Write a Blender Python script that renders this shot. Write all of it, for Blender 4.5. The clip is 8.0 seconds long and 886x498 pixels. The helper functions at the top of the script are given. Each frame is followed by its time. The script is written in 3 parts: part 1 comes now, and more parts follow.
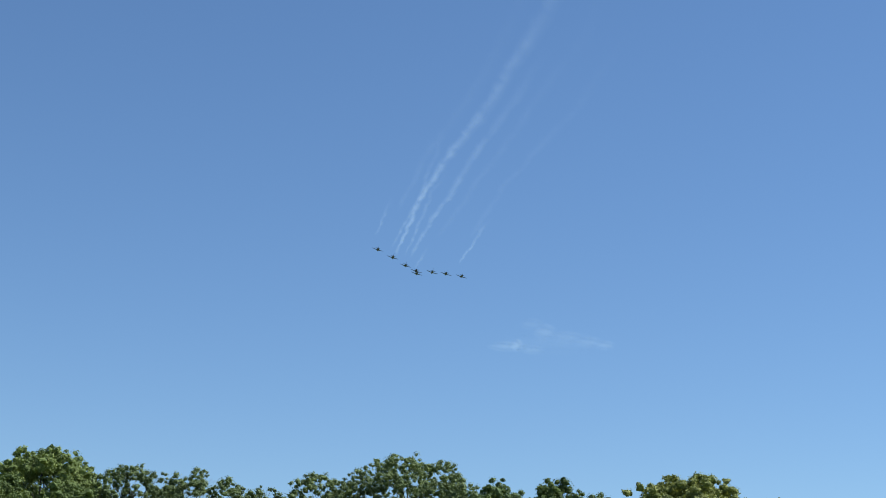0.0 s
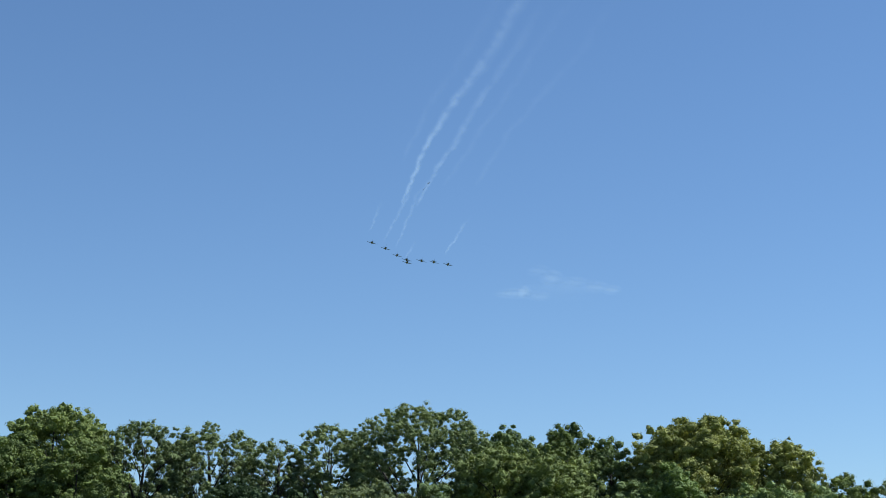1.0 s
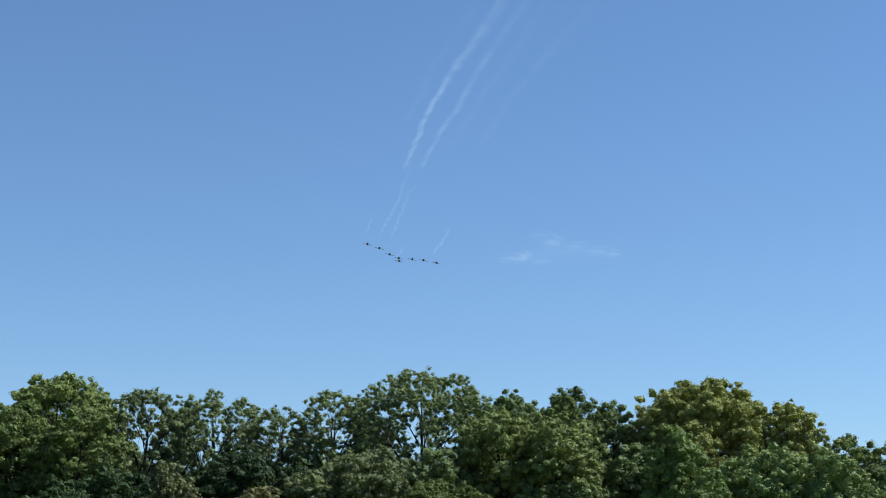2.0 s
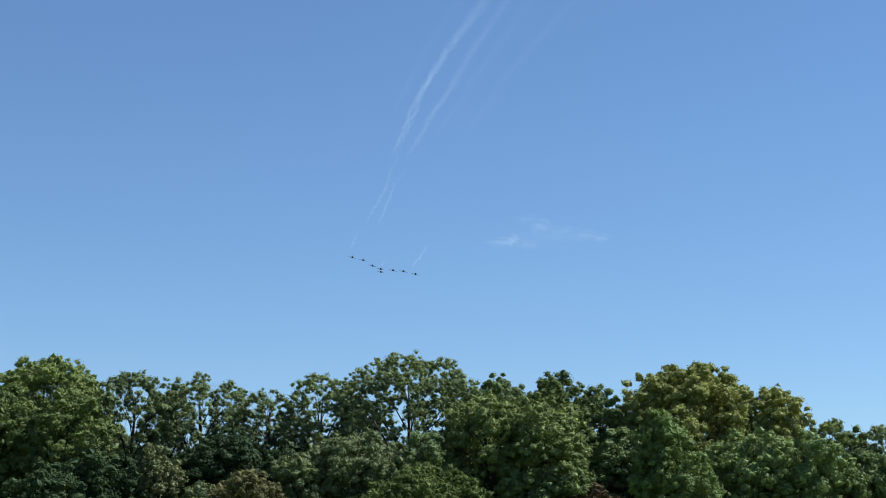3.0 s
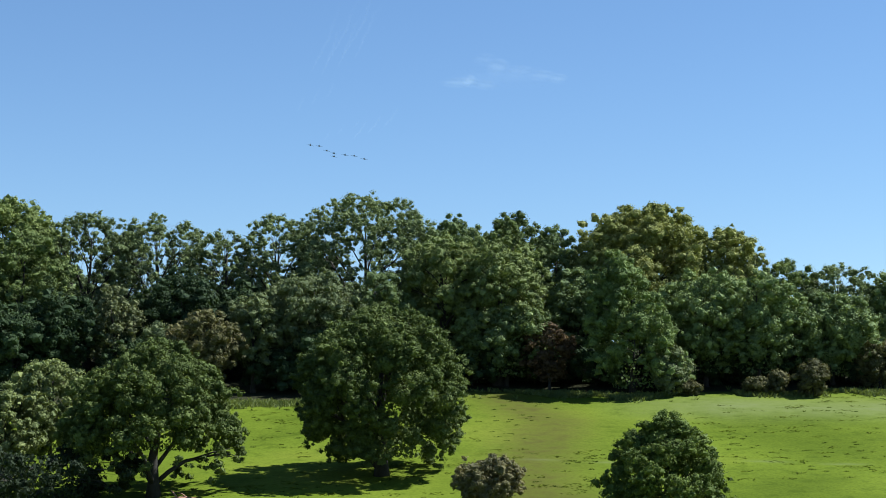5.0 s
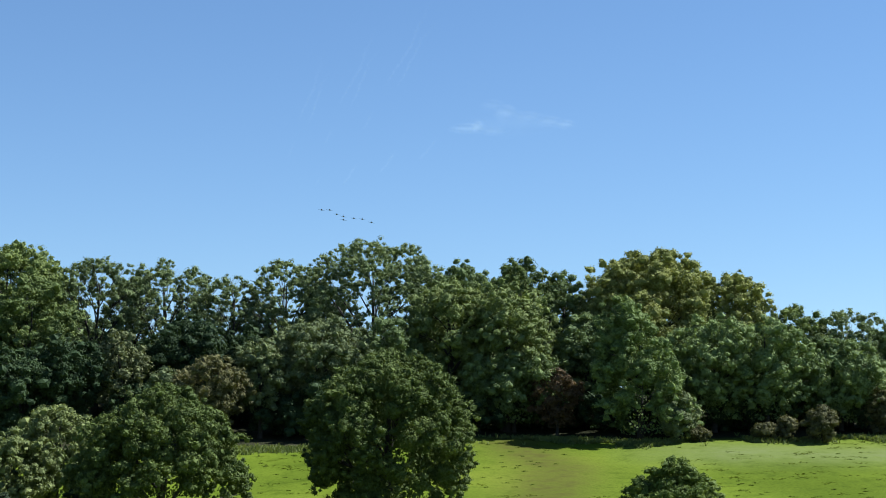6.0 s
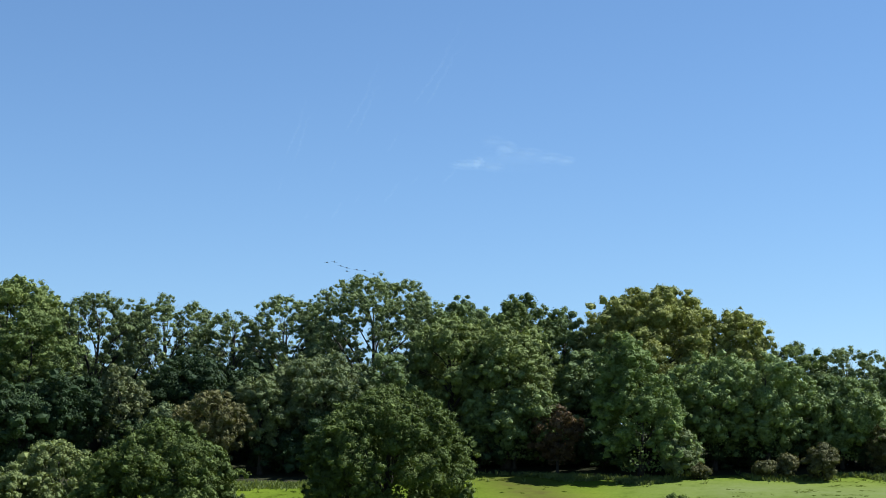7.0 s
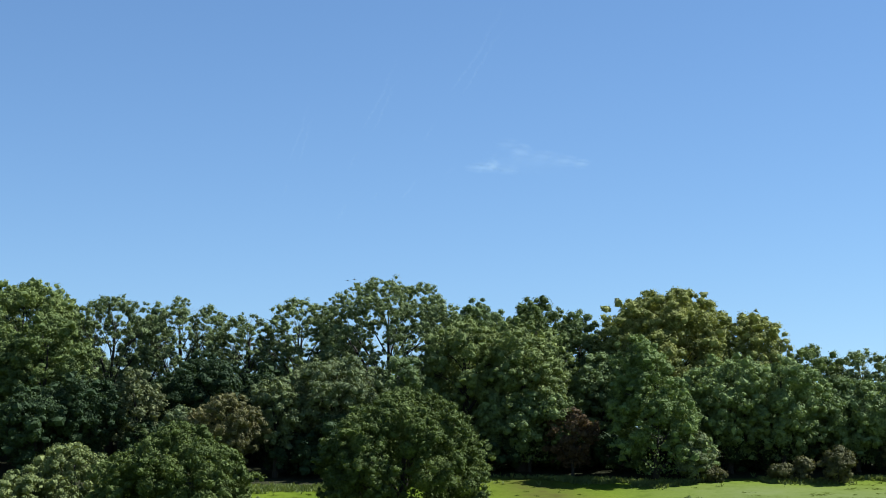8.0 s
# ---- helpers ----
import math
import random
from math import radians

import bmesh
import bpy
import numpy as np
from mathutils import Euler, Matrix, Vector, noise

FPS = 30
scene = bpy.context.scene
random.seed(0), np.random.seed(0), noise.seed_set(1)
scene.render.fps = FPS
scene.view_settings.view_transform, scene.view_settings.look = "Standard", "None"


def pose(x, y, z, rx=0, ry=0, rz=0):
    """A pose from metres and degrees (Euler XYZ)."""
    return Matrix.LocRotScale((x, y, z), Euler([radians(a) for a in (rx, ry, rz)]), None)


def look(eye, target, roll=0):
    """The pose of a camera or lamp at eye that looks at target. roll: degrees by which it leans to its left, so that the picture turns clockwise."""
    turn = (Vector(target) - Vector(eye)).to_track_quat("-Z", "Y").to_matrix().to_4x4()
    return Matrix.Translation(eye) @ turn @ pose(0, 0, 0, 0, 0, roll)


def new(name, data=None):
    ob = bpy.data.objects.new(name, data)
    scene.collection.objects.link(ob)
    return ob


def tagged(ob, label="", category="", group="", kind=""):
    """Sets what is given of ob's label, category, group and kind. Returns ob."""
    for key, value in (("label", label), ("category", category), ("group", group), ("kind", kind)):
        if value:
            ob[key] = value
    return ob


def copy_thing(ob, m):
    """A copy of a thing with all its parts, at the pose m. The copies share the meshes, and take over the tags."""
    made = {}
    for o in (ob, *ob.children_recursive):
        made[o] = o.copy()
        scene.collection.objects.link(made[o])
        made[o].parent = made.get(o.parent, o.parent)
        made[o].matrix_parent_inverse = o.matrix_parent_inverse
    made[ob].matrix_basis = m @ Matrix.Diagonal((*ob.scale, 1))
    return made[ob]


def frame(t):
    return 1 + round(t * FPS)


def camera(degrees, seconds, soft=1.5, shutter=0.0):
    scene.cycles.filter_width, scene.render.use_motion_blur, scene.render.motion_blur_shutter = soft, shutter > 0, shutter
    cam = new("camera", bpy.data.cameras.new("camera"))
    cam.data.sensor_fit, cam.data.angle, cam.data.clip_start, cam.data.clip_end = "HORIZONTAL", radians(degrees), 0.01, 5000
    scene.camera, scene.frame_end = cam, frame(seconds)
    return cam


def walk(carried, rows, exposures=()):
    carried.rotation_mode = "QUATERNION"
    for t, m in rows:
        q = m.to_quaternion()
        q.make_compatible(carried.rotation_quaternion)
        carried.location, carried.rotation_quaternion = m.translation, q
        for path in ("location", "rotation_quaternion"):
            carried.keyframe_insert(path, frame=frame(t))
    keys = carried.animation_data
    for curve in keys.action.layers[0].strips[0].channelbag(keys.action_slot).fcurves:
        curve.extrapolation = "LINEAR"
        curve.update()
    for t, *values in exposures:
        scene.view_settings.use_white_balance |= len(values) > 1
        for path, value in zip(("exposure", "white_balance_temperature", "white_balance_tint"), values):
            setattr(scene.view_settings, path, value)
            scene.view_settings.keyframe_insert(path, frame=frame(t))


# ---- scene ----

# ---------------------------------------------------------------- camera
EYE = (0.0, 0.0, 1.6)
cam = camera(29.0, 8.0, soft=0.5)
TURNS = [
    (0.0, 105.040, -2.023, 1.094),
    (0.5, 104.261, -1.244, 1.190),
    (1.0, 103.317, -0.651, 1.627),
    (1.5, 102.638, -0.181, 1.936),
    (3.0, 101.614, -0.222, 1.348),
    (3.5, 101.064, -0.352, 1.052),
    (4.0, 98.529, -0.654, 0.623),
    (4.2, 97.346, -0.574, 0.384),
    (5.3, 96.272, 0.044, -0.110),
    (5.5, 96.754, 0.000, 0.000),
    (6.0, 97.816, -0.073, 0.161),
    (6.5, 98.577, -0.312, -0.005),
    (7.0, 99.022, -0.281, 0.150),
    (7.5, 99.042, -0.241, 0.530),
    (8.0, 99.117, -0.290, 0.654),
]
walk(cam, [(t, pose(*EYE, rx, ry, rz)) for t, rx, ry, rz in TURNS],
     exposures=[(0.0, 0.95, 5850, 7), (1.5, 1.03, 5850, 7), (4.0, 1.07, 5850, 7), (5.5, 1.22, 5850, 7), (8.0, 1.18, 5850, 7)])

# ---------------------------------------------------------------- daylight
SUN_HIGH, SUN_SIDE = 53.0, 79.0   # degrees above the horizon, degrees clockwise from +y
world = bpy.data.worlds.new("sky")
scene.world = world
world.use_nodes = True
wn, wl = world.node_tree.nodes, world.node_tree.links
wn.clear()
sky = wn.new("ShaderNodeTexSky")
sky.sky_type = "NISHITA"
sky.sun_disc = False
sky.sun_elevation, sky.sun_rotation = radians(SUN_HIGH), radians(SUN_SIDE)
sky.altitude, sky.air_density, sky.dust_density, sky.ozone_density = 100, 1.0, 0.0, 5.0
bg = wn.new("ShaderNodeBackground")
bg.inputs["Strength"].default_value = 0.057
out = wn.new("ShaderNodeOutputWorld")
wl.new(sky.outputs[0], bg.inputs["Color"])
wl.new(bg.outputs[0], out.inputs["Surface"])

sun_data = bpy.data.lights.new("sun", "SUN")
sun_data.energy, sun_data.angle, sun_data.color = 5.0, radians(0.53), (1.0, 0.95, 0.86)
sun_ob = new("sun", sun_data)
TO_SUN = Vector((math.sin(radians(SUN_SIDE)) * math.cos(radians(SUN_HIGH)),
                 math.cos(radians(SUN_SIDE)) * math.cos(radians(SUN_HIGH)), math.sin(radians(SUN_HIGH))))
sun_ob.matrix_world = look(TO_SUN * 300, (0, 0, 0))


# ---------------------------------------------------------------- materials
def material(name):
    m = bpy.data.materials.new(name)
    m.use_nodes = True
    nodes, links = m.node_tree.nodes, m.node_tree.links
    nodes.clear()
    return m, nodes, links, nodes.new("ShaderNodeOutputMaterial")


def ramp(nodes, stops):
    r = nodes.new("ShaderNodeValToRGB")
    e = r.color_ramp.elements
    while len(e) < len(stops):
        e.new(0.5)
    for el, (p, c) in zip(e, stops):
        el.position, el.color = p, (*c, 1)
    return r


def noise_tex(nodes, links, coord, scale, detail=4.0, rough=0.55):
    n = nodes.new("ShaderNodeTexNoise")
    n.inputs["Scale"].default_value, n.inputs["Detail"].default_value = scale, detail
    n.inputs["Roughness"].default_value = rough
    links.new(coord, n.inputs["Vector"])
    return n


def math_node(nodes, links, op, a, b, clamp=False):
    n = nodes.new("ShaderNodeMath")
    n.operation, n.use_clamp = op, clamp
    for k, v in enumerate((a, b)):
        if isinstance(v, (int, float)):
            n.inputs[k].default_value = v
        else:
            links.new(v, n.inputs[k])
    return n.outputs[0]


def mix_color(nodes, links, fac, a, b, how="MIX"):
    n = nodes.new("ShaderNodeMix")
    n.data_type, n.blend_type = "RGBA", how
    for k, v in ((0, fac), (6, a), (7, b)):
        if isinstance(v, (int, float)):
            n.inputs[k].default_value = v
        elif isinstance(v, tuple):
            n.inputs[k].default_value = (*v, 1)
        else:
            links.new(v, n.inputs[k])
    return n.outputs[2]


def leaf_material(name, tone, spread=1.0, through_light=0.24, gloss=0.10):
    """Leaves: the tone varies a little from leaf to leaf, bough to bough and tree to tree; part of the light goes through."""
    m, nodes, links, o = material(name)
    geo = nodes.new("ShaderNodeNewGeometry")
    tc = nodes.new("ShaderNodeTexCoord")
    each = nodes.new("ShaderNodeObjectInfo")
    big = noise_tex(nodes, links, tc.outputs["Object"], 0.35, 3.0, 0.6)
    leafy = math_node(nodes, links, "MULTIPLY", geo.outputs["Random Per Island"], 0.45)
    bough = math_node(nodes, links, "SUBTRACT", math_node(nodes, links, "MULTIPLY", big.outputs["Fac"], 1.6), 0.62)
    tree = math_node(nodes, links, "MULTIPLY", each.outputs["Random"], 0.22)
    fac = math_node(nodes, links, "ADD", math_node(nodes, links, "ADD", leafy, bough), tree)
    r, g, b = tone
    lo, hi = 1 - 0.38 * spread, 1 + 0.5 * spread
    col = ramp(nodes, [(0.0, (r * lo * 0.92, g * lo, b * lo * 1.1)), (0.5, tone), (1.0, (r * hi * 1.06, g * hi, b * hi * 0.92))])
    links.new(fac, col.inputs["Fac"])
    p = nodes.new("ShaderNodeBsdfPrincipled")
    p.inputs["Roughness"].default_value = 0.7
    p.inputs["Specular IOR Level"].default_value = gloss
    links.new(col.outputs[0], p.inputs["Base Color"])
    tr = nodes.new("ShaderNodeBsdfTranslucent")
    links.new(mix_color(nodes, links, 1.0, col.outputs[0], (1.0, 1.0, 0.45), "MULTIPLY"), tr.inputs["Color"])
    mx = nodes.new("ShaderNodeMixShader")
    mx.inputs[0].default_value = through_light
    links.new(p.outputs[0], mx.inputs[1])
    links.new(tr.outputs[0], mx.inputs[2])
    links.new(mx.outputs[0], o.inputs["Surface"])
    return m


LEAF = {
    "ash": leaf_material("ash_leaves", (0.137, 0.175, 0.081)),
    "lime": leaf_material("lime_leaves", (0.104, 0.139, 0.048)),
    "chestnut": leaf_material("chestnut_leaves", (0.142, 0.182, 0.064)),
    "chestnut_dry": leaf_material("browning_chestnut_leaves", (0.176, 0.195, 0.065), 1.2),
    "sycamore": leaf_material("sycamore_leaves", (0.116, 0.158, 0.066)),
    "elm": leaf_material("elm_leaves", (0.151, 0.202, 0.081)),
    # leaves coloured darker to stand for the shade under the taller trees
    "shade_toned": leaf_material("shade_toned_leaves", (0.036, 0.059, 0.026)),
    "whitebeam": leaf_material("whitebeam_leaves", (0.129, 0.147, 0.072)),
    "hawthorn": leaf_material("hawthorn_leaves", (0.108, 0.106, 0.050)),
    "field_maple": leaf_material("field_maple_leaves", (0.122, 0.150, 0.072)),
    "oak": leaf_material("wood_oak_leaves", (0.133, 0.169, 0.063)),
    "beech_copper": leaf_material("russet_leaves", (0.088, 0.062, 0.036)),
    "hornbeam": leaf_material("hornbeam_leaves", (0.127, 0.176, 0.061)),
    "willow": leaf_material("willow_leaves", (0.160, 0.191, 0.074)),
    "field_oak": leaf_material("field_oak_leaves", (0.081, 0.110, 0.032)),
    "young_tree": leaf_material("young_tree_leaves", (0.092, 0.128, 0.030)),
    "blackthorn": leaf_material("blackthorn_leaves", (0.165, 0.152, 0.078)),
    # near black, to stand for the shade beneath the willow and oak
    "shade_filler": leaf_material("shade_filler_leaves", (0.021, 0.032, 0.016)),
}
LEAF["field_oak_open"], LEAF["far_sycamore"] = LEAF["field_oak"], LEAF["sycamore"]


def bark_material(name, a, b):
    m, nodes, links, o = material(name)
    tc = nodes.new("ShaderNodeTexCoord")
    n = noise_tex(nodes, links, tc.outputs["Object"], 3.0, 8.0, 0.7)
    col = ramp(nodes, [(0.3, a), (0.7, b)])
    links.new(n.outputs["Fac"], col.inputs["Fac"])
    p = nodes.new("ShaderNodeBsdfPrincipled")
    p.inputs["Roughness"].default_value = 0.9
    links.new(col.outputs[0], p.inputs["Base Color"])
    bump = nodes.new("ShaderNodeBump")
    bump.inputs["Strength"].default_value, bump.inputs["Distance"].default_value = 0.7, 0.05
    links.new(n.outputs["Fac"], bump.inputs["Height"])
    links.new(bump.outputs[0], p.inputs["Normal"])
    links.new(p.outputs[0], o.inputs["Surface"])
    return m


BARK = bark_material("bark", (0.014, 0.012, 0.010), (0.040, 0.035, 0.028))
DEADWOOD = bark_material("red_dead_wood", (0.22, 0.11, 0.07), (0.42, 0.25, 0.17))


def ground_material():
    """Pasture with worn, dry and lush patches; leaf litter beyond the wood's edge (the attribute wood)."""
    m, nodes, links, o = material("pasture")
    tc = nodes.new("ShaderNodeTexCoord")
    pos = tc.outputs["Object"]
    big = noise_tex(nodes, links, pos, 0.045, 4.0)
    midn = noise_tex(nodes, links, pos, 0.45, 5.0, 0.65)
    fine = noise_tex(nodes, links, pos, 3.5, 4.0, 0.7)
    base = ramp(nodes, [(0.32, (0.062, 0.090, 0.008)), (0.50, (0.090, 0.124, 0.012)), (0.70, (0.120, 0.146, 0.018))])
    links.new(big.outputs["Fac"], base.inputs["Fac"])
    tuft = ramp(nodes, [(0.34, (0.55, 0.6, 0.5)), (0.46, (1, 1, 1)), (0.75, (1.12, 1.08, 1.0))])
    links.new(midn.outputs["Fac"], tuft.inputs["Fac"])
    c = mix_color(nodes, links, 0.55, base.outputs[0], tuft.outputs[0], "MULTIPLY")
    spec = ramp(nodes, [(0.30, (0.6, 0.62, 0.55)), (0.55, (1, 1, 1)), (0.8, (1.15, 1.12, 1.05))])
    links.new(fine.outputs["Fac"], spec.inputs["Fac"])
    c = mix_color(nodes, links, 0.8, c, spec.outputs[0], "MULTIPLY")
    worn = nodes.new("ShaderNodeAttribute")
    worn.attribute_name = "worn"
    wf = math_node(nodes, links, "MULTIPLY", worn.outputs["Fac"], math_node(nodes, links, "MULTIPLY", midn.outputs["Fac"], 1.5), True)
    c = mix_color(nodes, links, wf, c, (0.060, 0.060, 0.014))
    dry = nodes.new("ShaderNodeAttribute")
    dry.attribute_name = "dry"
    df = math_node(nodes, links, "MULTIPLY", dry.outputs["Fac"], math_node(nodes, links, "MULTIPLY", midn.outputs["Fac"], 1.4), True)
    c = mix_color(nodes, links, df, c, (0.112, 0.134, 0.050))
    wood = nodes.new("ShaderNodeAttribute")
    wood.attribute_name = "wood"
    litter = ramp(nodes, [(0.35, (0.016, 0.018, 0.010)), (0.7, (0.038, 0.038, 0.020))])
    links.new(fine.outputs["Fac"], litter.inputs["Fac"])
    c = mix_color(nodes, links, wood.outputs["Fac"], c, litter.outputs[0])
    p = nodes.new("ShaderNodeBsdfPrincipled")
    p.inputs["Roughness"].default_value = 0.9
    p.inputs["Specular IOR Level"].default_value = 0.02
    links.new(c, p.inputs["Base Color"])
    bump = nodes.new("ShaderNodeBump")
    bump.inputs["Strength"].default_value, bump.inputs["Distance"].default_value = 0.6, 0.12
    links.new(midn.outputs["Fac"], bump.inputs["Height"])
    links.new(bump.outputs[0], p.inputs["Normal"])
    links.new(p.outputs[0], o.inputs["Surface"])
    return m


GROUND = ground_material()
GRASS = leaf_material("grass_blades", (0.120, 0.155, 0.014), 0.5, 0.3)
WEEDS = leaf_material("dark_weeds", (0.080, 0.112, 0.014), 0.5, 0.3)
TALL = leaf_material("tall_pale_grass", (0.115, 0.145, 0.045), 0.9, 0.3)


def paint(name, colour, rough, metal=0.0):
    m, nodes, links, o = material(name)
    tc = nodes.new("ShaderNodeTexCoord")
    n = noise_tex(nodes, links, tc.outputs["Object"], 1.2, 5.0)
    col = ramp(nodes, [(0.3, tuple(c * 0.8 for c in colour)), (0.7, colour)])
    links.new(n.outputs["Fac"], col.inputs["Fac"])
    p = nodes.new("ShaderNodeBsdfPrincipled")
    p.inputs["Roughness"].default_value, p.inputs["Metallic"].default_value = rough, metal
    links.new(col.outputs[0], p.inputs["Base Color"])
    links.new(p.outputs[0], o.inputs["Surface"])
    return m


JET_PAINT = paint("dark_jet_paint", (0.010, 0.011, 0.016), 0.6)
JET_GLASS = paint("canopy_glass", (0.02, 0.025, 0.03), 0.08)
JET_METAL = paint("burnt_nozzle_metal", (0.12, 0.10, 0.09), 0.4, 0.9)


def vapour(name, strength, scale):
    """Thin smoke or cloud: white, mostly see-through, broken up by noise; the attribute thinness thins its rim and ends."""
    m, nodes, links, o = material(name)
    tc = nodes.new("ShaderNodeTexCoord")
    n = noise_tex(nodes, links, tc.outputs["Object"], scale, 4.0, 0.6)
    d = nodes.new("ShaderNodeAttribute")
    d.attribute_name = "thinness"
    nn = math_node(nodes, links, "SUBTRACT", math_node(nodes, links, "MULTIPLY", n.outputs["Fac"], 1.8), 0.32, True)
    a = math_node(nodes, links, "MULTIPLY", math_node(nodes, links, "MULTIPLY", d.outputs["Fac"], nn), strength, True)
    df = nodes.new("ShaderNodeBsdfDiffuse")
    df.inputs["Color"].default_value = (0.72, 0.87, 1.0, 1)
    tl = nodes.new("ShaderNodeBsdfTranslucent")
    tl.inputs["Color"].default_value = (0.72, 0.87, 1.0, 1)
    half = nodes.new("ShaderNodeMixShader")
    links.new(df.outputs[0], half.inputs[1])
    links.new(tl.outputs[0], half.inputs[2])
    clear = nodes.new("ShaderNodeBsdfTransparent")
    mx = nodes.new("ShaderNodeMixShader")
    links.new(a, mx.inputs[0])
    links.new(clear.outputs[0], mx.inputs[1])
    links.new(half.outputs[0], mx.inputs[2])
    links.new(mx.outputs[0], o.inputs["Surface"])
    return m


# ---------------------------------------------------------------- mesh helpers
def mesh_ob(name, verts, faces, mat, parent=None, label="", smooth=False):
    """One mesh object from arrays; faces all of one size, or a list of tuples."""
    me = bpy.data.meshes.new(name)
    if isinstance(faces, np.ndarray):
        nf, k = faces.shape
        me.vertices.add(len(verts))
        me.vertices.foreach_set("co", np.asarray(verts, dtype=np.float32).ravel())
        me.loops.add(nf * k)
        me.loops.foreach_set("vertex_index", faces.astype(np.int32).ravel())
        me.polygons.add(nf)
        me.polygons.foreach_set("loop_start", np.arange(nf, dtype=np.int32) * k)
        if smooth:
            me.polygons.foreach_set("use_smooth", np.ones(nf, dtype=bool))
        me.update(calc_edges=True)
    else:
        me.from_pydata([tuple(v) for v in verts], [], faces)
        if smooth:
            me.polygons.foreach_set("use_smooth", np.ones(len(me.polygons), dtype=bool))
    me.materials.append(mat)
    ob = new(name, me)
    if parent:
        ob.parent = parent
    if label:
        ob["label"] = label
    return ob


def float_attribute(ob, name, values):
    a = ob.data.attributes.new(name, "FLOAT", "POINT")
    a.data.foreach_set("value", np.asarray(values, dtype=np.float32))


def tubes(lines, sides=7):
    """Tapered tubes along polylines of (point, radius)."""
    vs, fs = [], []
    for line in lines:
        start = len(vs)
        pts = [Vector(p) for p, r in line]
        for i, (p, r) in enumerate(line):
            ahead = (pts[min(i + 1, len(pts) - 1)] - pts[max(i - 1, 0)]).normalized()
            side = ahead.cross(Vector((0.3, 1, 0.1))).normalized()
            up = side.cross(ahead)
            for k in range(sides):
                a = 2 * math.pi * k / sides
                vs.append(pts[i] + (side * math.cos(a) + up * math.sin(a)) * r)
        for i in range(len(line) - 1):
            for k in range(sides):
                a, b = start + i * sides + k, start + i * sides + (k + 1) % sides
                fs.append((a, b, b + sides, a + sides))
        fs.append(tuple(start + (len(line) - 1) * sides + k for k in range(sides)))
        fs.append(tuple(start + k for k in reversed(range(sides))))
    return vs, fs


# ---------------------------------------------------------------- ground
def height(x, y):
    """The lie of the land: the near slope falls to a hollow, the pasture climbs to the wood, a plateau beyond."""
    y = np.asarray(y, dtype=float)
    x = np.asarray(x, dtype=float)
    z = np.interp(y, [-4500, -20, 0, 30, 60, 85, 105, 120, 150, 200, 235, 270, 320, 4500],
                  [0, 0, 0, -2.6, -6.2, -8.6, -8.6, -6.7, -1.6, 6.9, 12.6, 16.4, 18.5, 18.5])
    roll = 0.25 * np.sin(x * 0.11 + 1.0) * np.sin(y * 0.09) + 0.15 * np.sin(x * 0.23 + y * 0.17)
    near = np.clip((y - 100) / 20, 0, 1) * np.clip((300 - y) / 50, 0, 1)
    return z + roll * near * 0.6


def wood_edge(x):
    return np.interp(x, [-75, -45, -22, -8, 4, 14, 22, 34, 48, 75], [188, 187, 188.5, 193, 200, 199, 194.5, 198, 199, 199])


def build_ground():
    xs = np.concatenate([np.linspace(-4600, -400, 14), np.linspace(-350, -90, 14), np.linspace(-85, 85, 171), np.linspace(90, 350, 14), np.linspace(400, 4600, 14)])
    ys = np.concatenate([np.linspace(-4600, -300, 12), np.linspace(-200, 100, 31), np.linspace(104, 116, 4), np.linspace(118, 212, 142), np.linspace(216, 330, 24), np.linspace(400, 4600, 14)])
    gx, gy = np.meshgrid(xs, ys)
    z = height(gx, gy)
    rng = np.random.default_rng(5)
    inner = (abs(gx) < 84) & (gy > 118) & (gy < 215)
    z = z + inner * rng.normal(0, 0.02, z.shape)
    v = np.stack([gx, gy, z], -1).reshape(-1, 3)
    nx, ny = len(xs), len(ys)
    i, j = np.meshgrid(np.arange(nx - 1), np.arange(ny - 1))
    a = (j * nx + i).ravel()
    ob = mesh_ob("ground", v, np.stack([a, a + 1, a + nx + 1, a + nx], 1), GROUND, smooth=True)
    X, Y = v[:, 0], v[:, 1]
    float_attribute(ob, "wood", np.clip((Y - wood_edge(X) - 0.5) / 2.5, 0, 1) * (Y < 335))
    path = np.exp(-((X - np.interp(Y, [125, 150, 165, 178, 188, 200], [9.5, 7.5, 9.5, 11.5, 9.0, 7.0])) / 4.5) ** 2) * (Y > 118) * (Y < 202)
    float_attribute(ob, "worn", np.clip(path * 1.05, 0, 1))
    track_line = np.exp(-((Y - 156.5 - 0.4 * np.sin(X * 0.3)) / 0.5) ** 2) * np.clip((X - 4) / 6, 0, 1) * (0.5 + 0.5 * np.sin(X * 0.9))
    float_attribute(ob, "dry", np.clip(np.clip((X - 16) / 14, 0, 1) * np.exp(-((Y - 188) / 7) ** 2) + 0.7 * track_line, 0, 1))
    tagged(ob, "sunlit grass pasture climbing to a wood, with worn and dry patches", "ground", kind="structure")


build_ground()


